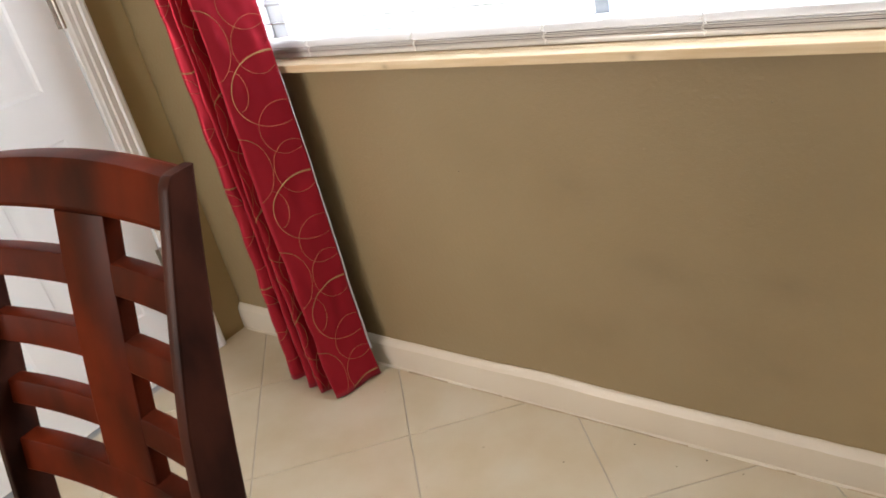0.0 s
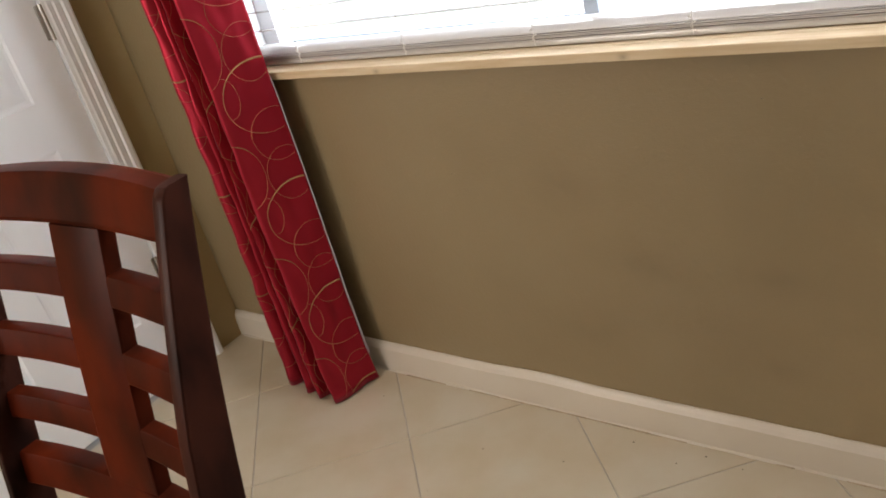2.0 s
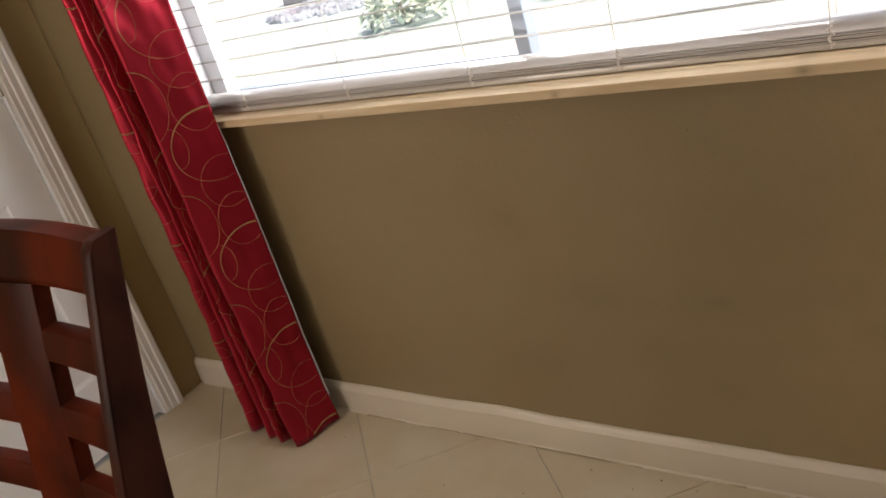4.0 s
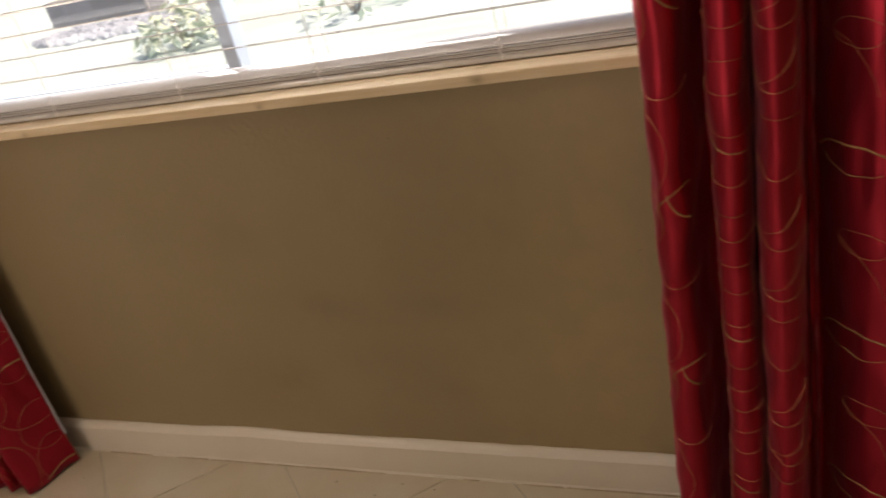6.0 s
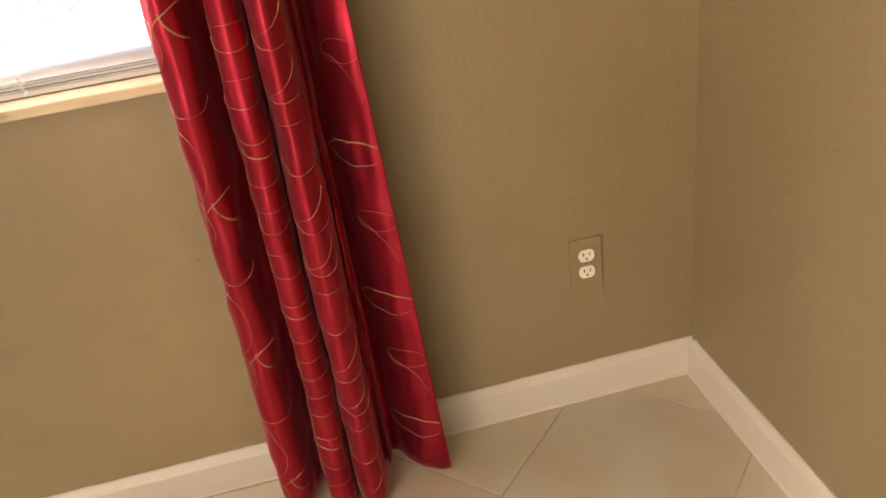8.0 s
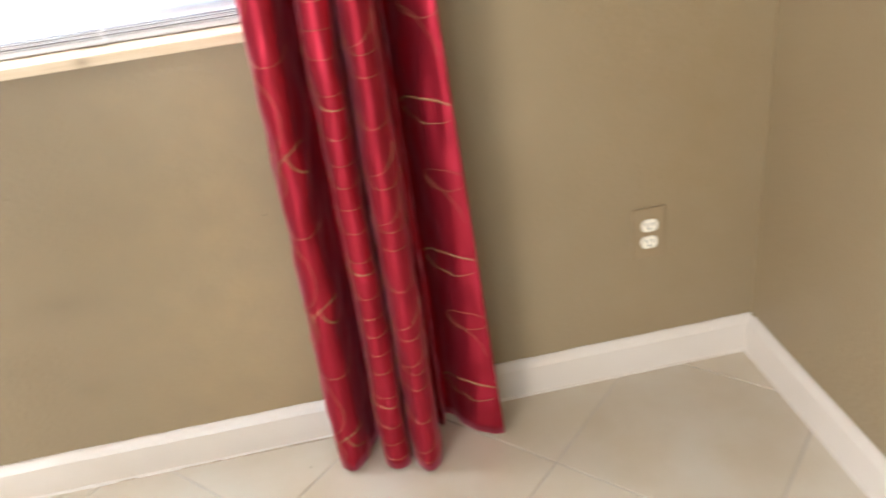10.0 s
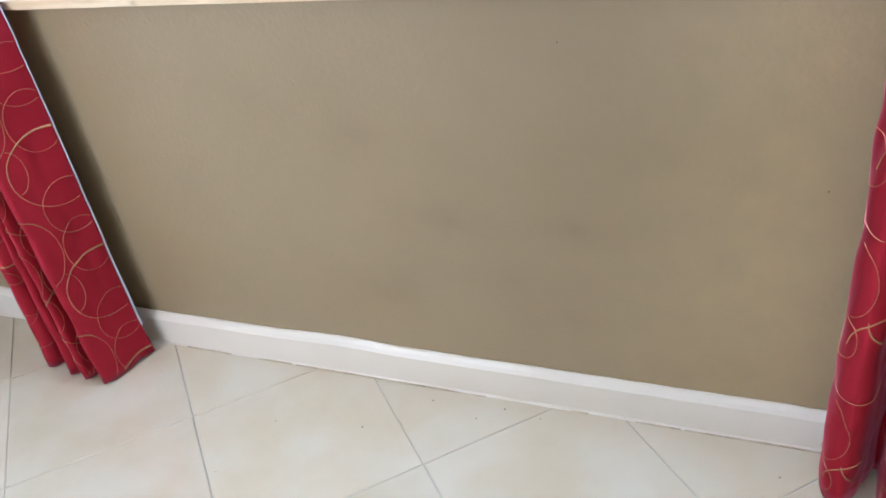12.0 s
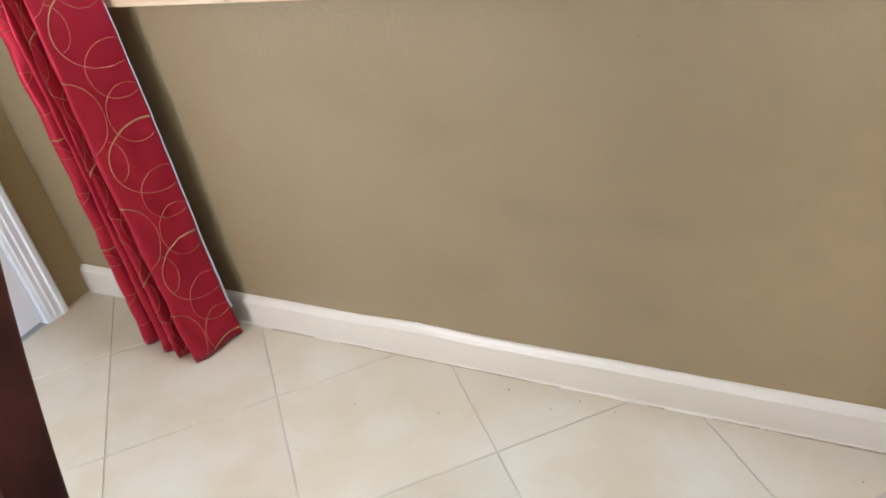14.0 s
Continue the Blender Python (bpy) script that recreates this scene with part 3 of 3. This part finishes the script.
RIGHT = Sheet([(2.215, -0.045), (2.192, -0.056), (2.182, -0.088), (2.189, -0.122), (2.208, -0.142), (2.228, -0.135), (2.241, -0.112), (2.254, -0.080),
               (2.267, -0.052), (2.273, -0.047), (2.276, -0.056), (2.275, -0.088), (2.274, -0.118), (2.281, -0.148), (2.301, -0.163), (2.321, -0.151),
               (2.328, -0.118), (2.330, -0.070), (2.333, -0.048), (2.337, -0.068), (2.336, -0.118), (2.341, -0.160), (2.360, -0.190), (2.384, -0.174),
               (2.394, -0.138), (2.396, -0.088), (2.400, -0.056), (2.407, -0.070), (2.413, -0.060), (2.417, -0.030), (2.430, -0.036), (2.451, -0.068),
               (2.471, -0.096), (2.490, -0.114), (2.510, -0.125), (2.529, -0.128)], 2.16, 0.004, right_warp, seed=2.0)


def build_curtain(sheet, label, nu):
    root = tagged(empty("curtain"), label, "curtain", group="red curtains")
    hem = lambda u: 0.003 + 0.004 * noise.noise((u * 14, sheet.seed * 5, 0))
    cloth = part("cloth", sheet_bmesh(sheet, 0.0, sheet.run[-1], sheet.bottom, sheet.top, nu, 84, 0.0, hem), CLOTH, root, smooth=70)
    thickness = cloth.modifiers.new("thickness", "SOLIDIFY")
    thickness.thickness, thickness.offset = 0.0012, 0.0
    return root


left_curtain = build_curtain(LEFT, "red satin curtain with gold embroidered rings and pale lining edge", 170)
knot = LEFT.run[20 * 8]
embroider(LEFT, left_curtain,
          MOTIF_THIN + [(c + 0.215, v - 0.06, *rest) for c, v, *rest in MOTIF_THIN] + [(knot + 0.01, -0.11, 0.045, 0.080, 0, 360, THIN, THIN), (knot - 0.02, -0.02, 0.05, 0.05, 180, 360, THIN, THIN), (knot, -0.21, 0.06, 0.05, 0, 360, THIN, THIN)],
          MOTIF_WIDE + [(c + 0.215, v - 0.06, *rest) for c, v, *rest in MOTIF_WIDE] + [(knot - 0.015, 0.035, 0.055, 0.055, 200, 300, 0.0026, 0.0045)], 0.0284)

right_curtain = build_curtain(RIGHT, "red satin curtain in deep folds with gold embroidered rings", 290)
tube_a, tube_b, tube_c, flap = (RIGHT.run[k * 8] for k in (4, 14, 22, 33))
embroider(RIGHT, right_curtain,
          [(tube_a, 0.125, 0.060, 0.030, 200, 340, THIN, THIN), (tube_a - 0.045, 0.010, 0.050, 0.068, -75, 75, THIN, THIN), (tube_a - 0.05, -0.10, 0.04, 0.04, 0, 360, THIN, THIN),
           (tube_b, 0.070, 0.070, 0.030, 200, 345, THIN, THIN), (tube_b, -0.004, 0.060, 0.030, 200, 340, THIN, THIN), (tube_b + 0.01, -0.088, 0.060, 0.010, 20, 160, THIN, THIN),
           (tube_b, -0.090, 0.055, 0.028, 200, 340, THIN, THIN), (tube_b, -0.170, 0.060, 0.010, 20, 160, THIN, THIN), (tube_b, -0.180, 0.055, 0.025, 200, 340, THIN, THIN),
           (tube_c, 0.055, 0.070, 0.012, 20, 160, THIN, THIN), (tube_c, 0.020, 0.055, 0.036, 205, 335, THIN, THIN), (tube_c - 0.06, -0.02, 0.11, 0.085, -75, -20, THIN, THIN),
           (tube_c, -0.085, 0.060, 0.034, 205, 335, THIN, THIN), (tube_c - 0.06, -0.11, 0.11, 0.085, -75, -20, THIN, THIN), (tube_c, -0.170, 0.060, 0.030, 205, 335, THIN, THIN),
           (flap - 0.005, 0.1445, 0.050, 0.020, 0, 360, THIN, THIN), (flap - 0.085, 0.055, 0.115, 0.090, 5, 75, THIN, THIN)],
          [(tube_a + 0.050, -0.045, 0.050, 0.050, 185, 262, 0.0020, WIDE), (tube_a + 0.050, -0.125, 0.085, 0.085, 170, 92, 0.0018, 0.0030),
           (tube_b + 0.02, 0.045, 0.080, 0.030, 215, 300, 0.0036, THIN),
           (flap - 0.025, -0.033, 0.075, 0.022, 5, 172, 0.0030, WIDE), (flap - 0.025, -0.033, 0.070, 0.022, 190, 325, WIDE, THIN)], 0.150)

bm = bmesh.new()
cols = []
for k in range(45):
    z = 0.085 + 0.80 * k / 44
    a = LEFT.at(0.0, z)
    cols.append([bm.verts.new(a + Vector(o)) for o in ((-0.004, -0.005, 0), (0.001, 0.0065 * (1 - k / 60), 0), (-0.0005, 0.0075 * (1 - k / 60), 0), (-0.006, -0.003, 0))])
for a, b in zip(cols, cols[1:]):
    for i in range(4):
        bm.faces.new((a[i], a[(i + 1) % 4], b[(i + 1) % 4], b[i]))
part("lining", bm, LINING, left_curtain, "pale lining edge", smooth=False)
curtain_rod = tagged(empty("curtain_rod"), "dark metal curtain rod over the window", "curtain rod")
part("pole", rod((0.25, -0.125, 2.17), (2.65, -0.125, 2.17), 0.010, sides=16), STEEL, curtain_rod)
for x in (0.30, 2.60):
    part("bracket", box(x - 0.008, x + 0.008, -0.125, -0.001, 2.150, 2.162), STEEL, curtain_rod)

# ---- outlet ----
outlet = tagged(empty("wall_outlet"), "duplex wall outlet with cream sockets and painted-over plate", "outlet")
OX, OZ = 2.8562, 0.2861
bm = box(OX, OX + 0.070, -0.0055, -0.0002, OZ, OZ + 0.1175, 0.0025)
part("cover_plate", bm, PLATE, outlet, "plate painted over in the wall's tan")
CX = OX + 0.035
for cz in (OZ + 0.0392, OZ + 0.0783):
    ring = []
    for i in range(24):
        a = 2 * math.pi * i / 24
        ring.append((CX + 0.0172 * math.cos(a), cz + max(-0.0138, min(0.0138, 0.0172 * math.sin(a)))))
    socket = part("socket", prism(ring, "y", -0.0085, -0.0052), IVORY, outlet)
    for dx, w in ((-0.0065, 0.0013), (0.0065, 0.0011)):
        part("slot", box(CX + dx - w, CX + dx + w, -0.0089, -0.0084, cz - 0.0005, cz + 0.0075), SLOT, socket)
    part("ground_slot", rod((CX, -0.0089, cz - 0.0072), (CX, -0.0084, cz - 0.0072), 0.0025, sides=12), SLOT, socket)
part("screw", rod((CX, -0.0068, OZ + 0.0587), (CX, -0.0052, OZ + 0.0587), 0.003, sides=12), PLATE, outlet)


# ---- chair ----
CHAIR = pose(1.528, -0.907, 0.0, 0, 0, 1.9)
C_TOP, C_W = 1.070, 0.418
POST_W, POST_D = 0.016, 0.036


def post_back(z):
    """How far the back of a post lies behind the top corner, over height z."""
    if z > 0.47:
        d = C_TOP - z
        return -(0.31 * d - 0.172 * d * d)
    d = C_TOP - 0.47
    return -(0.31 * d - 0.172 * d * d) + (0.47 - z) * 0.10


def rounded(points, e, steps=3):
    """Rounds the corners of a closed outline by e."""
    out = []
    for k, cur in enumerate(points):
        prev, nxt = points[k - 1], points[(k + 1) % len(points)]
        a, b = cur + (prev - cur).normalized() * e, cur + (nxt - cur).normalized() * e
        for i in range(steps):
            t = i / (steps - 1)
            out.append(a * (1 - t) ** 2 + cur * (2 * t * (1 - t)) + b * t * t)
    return out


def post_depth(z):
    return min(0.052, 0.031 + 0.090 * (C_TOP - z)) if z > 0.45 else 0.052 - 0.030 * (0.45 - z)


def build_chair():
    root = tagged(empty("dining_chair"), "dark cherry dining chair with a ladder back and centre splat", "chair")
    for x0 in (-POST_W, -C_W):
        rings = []
        heights = [C_TOP * i / 24 for i in range(24)] + [C_TOP - d for d in (0.012, 0.007, 0.003, 0.001, 0.0)]
        for z in heights:
            b = post_back(z)
            lean = min(0.0, (z - 0.86) * 0.075) + max(0.0, z - 0.86) * -0.035 if x0 < -0.1 and z > 0.45 else (-0.031 if x0 < -0.1 else 0.0)
            x0_, x1 = x0 + lean, x0 + POST_W + lean
            # the front of the top is rounded over
            over = max(0.0, z - (C_TOP - 0.012)) / 0.012
            f = b - post_depth(z) + 0.009 * (1 - math.sqrt(max(0.0, 1 - over * over)))
            rings.append(rounded([Vector(p) for p in ((x0_, f, z), (x1, f, z), (x1, b, z), (x0_, b, z))], 0.003))
        part("back_post", sweep(rings), SHADED_CHERRY, root, smooth=18)
    inner0, inner1 = -C_W + 0.003, -POST_W

    def rail(name, z_low, z_high, depth, bow=0.017, crown=0.0, arch=0.0, edge=0.003, shift=0.0):
        rings = []
        for i in range(17):
            s = -1 + 2 * i / 16
            x = (inner0 + inner1) / 2 + s * ((inner1 - inner0) / 2 + 0.004)
            off = bow * (1 - s * s) + shift
            ring = []
            for zz, side in ((z_low, 0), (z_low, 1), (z_high, 1), (z_high, 0)):
                y = post_back(zz) - POST_D / 2 - depth / 2 + off + depth * side
                z = zz + (crown * (1 - s * s) if zz == z_high else 0.0) + (arch * (1 - s * s) if zz == z_low else 0.0)
                ring.append(Vector((x, y, z)))
            rings.append(rounded(ring, edge))
        part(name, sweep(rings), CHERRY, root, smooth=18)

    rail("top_rail", C_TOP - 0.0520, C_TOP - 0.0005, 0.027, crown=0.006, edge=0.007, shift=0.003)
    for z0, z1 in BACK_RAILS:
        rail("back_rail", z0, z1, 0.020 if z0 > 0.7 else 0.026)
    rings = []
    cx, w, t = -0.1875, 0.047, 0.021
    for i in range(11):
        z = SPLAT_Z0 + (C_TOP - 0.050 - SPLAT_Z0) * i / 10
        y = post_back(z) - POST_D / 2 - 0.0125 + 0.017
        rings.append(rounded([Vector(p) for p in ((cx - w, y, z), (cx + w, y, z), (cx + w, y + t, z), (cx - w, y + t, z))], 0.003))
    part("splat", sweep(rings), CHERRY, root, smooth=18)
    b = post_back(0.47)
    part("seat", box(-C_W - 0.02, 0.02, b - 0.46, b - 0.055, 0.44, 0.475, 0.012, segments=3), CHERRY, root)
    for x in (-C_W + 0.005, -0.042):
        part("front_leg", box(x, x + 0.037, b - 0.44, b - 0.40, 0.0, 0.44, 0.004), SHADED_CHERRY, root)
    part("apron", box(-C_W + 0.043, -0.043, b - 0.435, b - 0.415, 0.375, 0.44), CHERRY, root)
    part("stretcher", box(-C_W - 0.010, -0.021, b - 0.035, b - 0.013, 0.375, 0.44), CHERRY, root)
    root.matrix_basis = CHAIR
    return root


BACK_RAILS = [(0.9395, 0.9730), (0.8575, 0.8920), (0.7735, 0.8070), (0.6805, 0.7270)]
SPLAT_Z0 = 0.722
build_chair()

# ---- outside ----
ground = tagged(part("ground", box(-400, 400, -400, 600, -0.4, -0.15), LAWN), "pale sunlit sandy ground with thin grass", "ground", kind="structure")
tagged(part("pavement", box(-14, 12, 2.2, 4.6, -0.15, -0.135, 0.01), CONCRETE), "pale concrete path", "path", kind="structure")


def clump(name, x, y, radius, height, label, mat, seed, count=260, size=0.09):
    rnd = random.Random(seed)
    root = tagged(empty(name, pose(x, y, -0.15)), label, "shrub")
    bm = bmesh.new()
    for k in range(5):
        a = k * 1.3
        rod((0.02 * math.cos(a), 0.02 * math.sin(a), 0), (radius * 0.5 * math.cos(a), radius * 0.5 * math.sin(a), height * 0.7), 0.012, bm=bm, sides=6)
    part("stems", bm, BARK, root)
    bm = bmesh.new()
    for k in range(count):
        a, r, h = rnd.uniform(0, 6.283), radius * math.sqrt(rnd.random()), rnd.random()
        c = Vector((r * math.cos(a), r * math.sin(a), 0.05 + height * h * (1.1 - 0.6 * r / radius)))
        t = Euler((rnd.uniform(-1, 1), rnd.uniform(-1, 1), rnd.uniform(0, 6.28))).to_matrix()
        s = size * rnd.uniform(0.6, 1.3)
        bm.faces.new([bm.verts.new(c + t @ Vector(v)) for v in ((-s, 0, 0), (0, -s * 0.35, s * 0.1), (s, 0, 0), (0, s * 0.35, s * 0.1))])
    part("leaves", bm, mat, root)
    return root


clump("shrub", -3.5, 6.2, 0.55, 0.45, "low yellow-green shrub on the lawn", LEAF, 11)
clump("shrub", -5.3, 9.8, 0.9, 1.1, "yellow-green leafy shrub on the lawn", LEAF, 12, 420, 0.12)
clump("shrub", -1.6, 6.6, 0.6, 0.8, "green shrub by the path", LEAF, 13, 110)
clump("shrub", 0.4, 7.5, 0.5, 0.5, "green shrub by the path", LEAF, 14, 120)
# oval bed of grey and white stones
rnd = random.Random(8)
bm = bmesh.new()
for k in range(420):
    a, r = rnd.uniform(0, 6.283), math.sqrt(rnd.random())
    x, y, s = -6.3 + 1.5 * r * math.cos(a), 8.4 + 0.7 * r * math.sin(a), rnd.uniform(0.04, 0.11)
    m = Matrix.LocRotScale((x, y, -0.15 + s * 0.3), Euler((rnd.random() * 3, rnd.random() * 3, rnd.random() * 3)), (s, s * 0.8, s * 0.6))
    bmesh.ops.create_icosphere(bm, subdivisions=1, radius=1.0, matrix=m)
tagged(part("stone_bed", bm, STONE), "oval bed of grey and white garden stones", "stones", kind="stuff")
# Plain block added behind the stones, standing in for an unidentified grey shape.
planter = tagged(empty("planter", pose(-7.6, 9.9, -0.15)), "low grey block standing in for an unidentified grey shape", "planter")
part("box", box(-1.1, 0.9, -0.3, 0.3, 0.0, 0.42, 0.02), STUCCO, planter)
part("block_top", box(-1.04, 0.84, -0.24, 0.24, 0.42, 0.425), BARK, planter)
house = tagged(empty("house", pose(-14, 24, -0.15)), "grey stucco house across the lawn", "house")
part("wall", box(-9, 9, 0, 8, 0, 2.8), STUCCO, house)
part("roof", prism([(-0.6, 2.8), (8.6, 2.8), (4, 4.6)], "x", -9.6, 9.6), DARK_ROOF, house)
for x in (-6, -1, 4):
    part("window", box(x, x + 1.6, -0.03, 0.01, 0.9, 2.1), FRAME, house)

# ---- floor tiles ----
PITCH, GAP = 0.403, 0.0027
LX, LY = 0.898, -0.2324
half = (PITCH - GAP) / 2


def clip(poly, axis, limit, keep_less):
    out = []
    for i, p in enumerate(poly):
        q = poly[(i + 1) % len(poly)]
        a = p[axis] <= limit if keep_less else p[axis] >= limit
        b = q[axis] <= limit if keep_less else q[axis] >= limit
        if a:
            out.append(p)
        if a != b:
            t = (limit - p[axis]) / (q[axis] - p[axis])
            out.append((p[0] + (q[0] - p[0]) * t, p[1] + (q[1] - p[1]) * t))
    return out


def tile_mesh(poly):
    bm = bmesh.new()
    cx, cy = sum(p[0] for p in poly) / len(poly), sum(p[1] for p in poly) / len(poly)
    shrink = lambda p, e: (p[0] + (cx - p[0]) / max(math.hypot(cx - p[0], cy - p[1]), 1e-6) * e, p[1] + (cy - p[1]) / max(math.hypot(cx - p[0], cy - p[1]), 1e-6) * e)
    rings = [[(*p, -0.008) for p in poly], [(*p, -0.0014) for p in poly], [(*shrink(p, 0.0018), 0.0) for p in poly]]
    bm = sweep(rings)
    return mesh_of(bm, "tile", TILE_MAT)


s2 = math.sqrt(0.5)
full = [(half * (a * s2 - b * s2), half * (a * s2 + b * s2)) for a, b in ((-1, -1), (1, -1), (1, 1), (-1, 1))]
shared = tile_mesh(full)
for i in range(-20, 21):
    for j in range(-20, 21):
        a, b = (i + 0.5) * PITCH, (j + 0.5) * PITCH
        cx, cy = LX + (a - b) * s2, LY + (a + b) * s2
        poly = [(x + cx, y + cy) for x, y in full]
        cut = poly
        for axis, limit, less in ((0, 0.0, False), (0, ROOM_X, True), (1, ROOM_Y, False), (1, -0.001, True)):
            cut = clip(cut, axis, limit, less) if cut else cut
        if len(cut) < 3:
            continue
        area = abs(sum(p[0] * q[1] - q[0] * p[1] for p, q in zip(cut, cut[1:] + cut[:1]))) / 2
        if area < 0.0004:
            continue
        whole = abs(area - (2 * half) ** 2) < 1e-6
        me = shared if whole else tile_mesh([(x - cx, y - cy) for x, y in cut])
        ob = new("tile", me)
        ob.parent = floor
        ob.location = (cx, cy, 0.0)

# grit on the tiles and specks on the wall
rnd = random.Random(21)
bm = bmesh.new()
for x, y, s in ((1.30, -0.17, 0.0035), (1.10, -0.20, 0.003), (1.42, -0.06, 0.004), (1.58, -0.05, 0.004), (1.66, -0.06, 0.003), (0.72, -0.12, 0.003),
                (1.05, -0.36, 0.002), (1.53, -0.09, 0.003), (0.80, -0.60, 0.002), (1.66, -0.40, 0.002), (2.12, -0.10, 0.003), (2.02, -0.30, 0.002)):
    m = Matrix.LocRotScale((x, y, 0.0008), Euler((0, 0, rnd.random() * 6)), (s * 0.65, s * 0.4, 0.0009))
    bmesh.ops.create_icosphere(bm, subdivisions=1, radius=1.0, matrix=m)
tagged(part("floor_grit", bm, SPECK), "small dark crumbs on the tiles by the baseboard", "dirt", kind="stuff")
bm = bmesh.new()
for x, z in ((1.052, 0.619), (2.144, 0.540), (1.732, 0.780)):
    bmesh.ops.create_icosphere(bm, subdivisions=1, radius=0.0013, matrix=Matrix.Translation((x, -0.0003, z)))
tagged(part("wall_specks", bm, SPECK), "tiny nail holes and specks in the painted wall", "nail holes", kind="stuff")
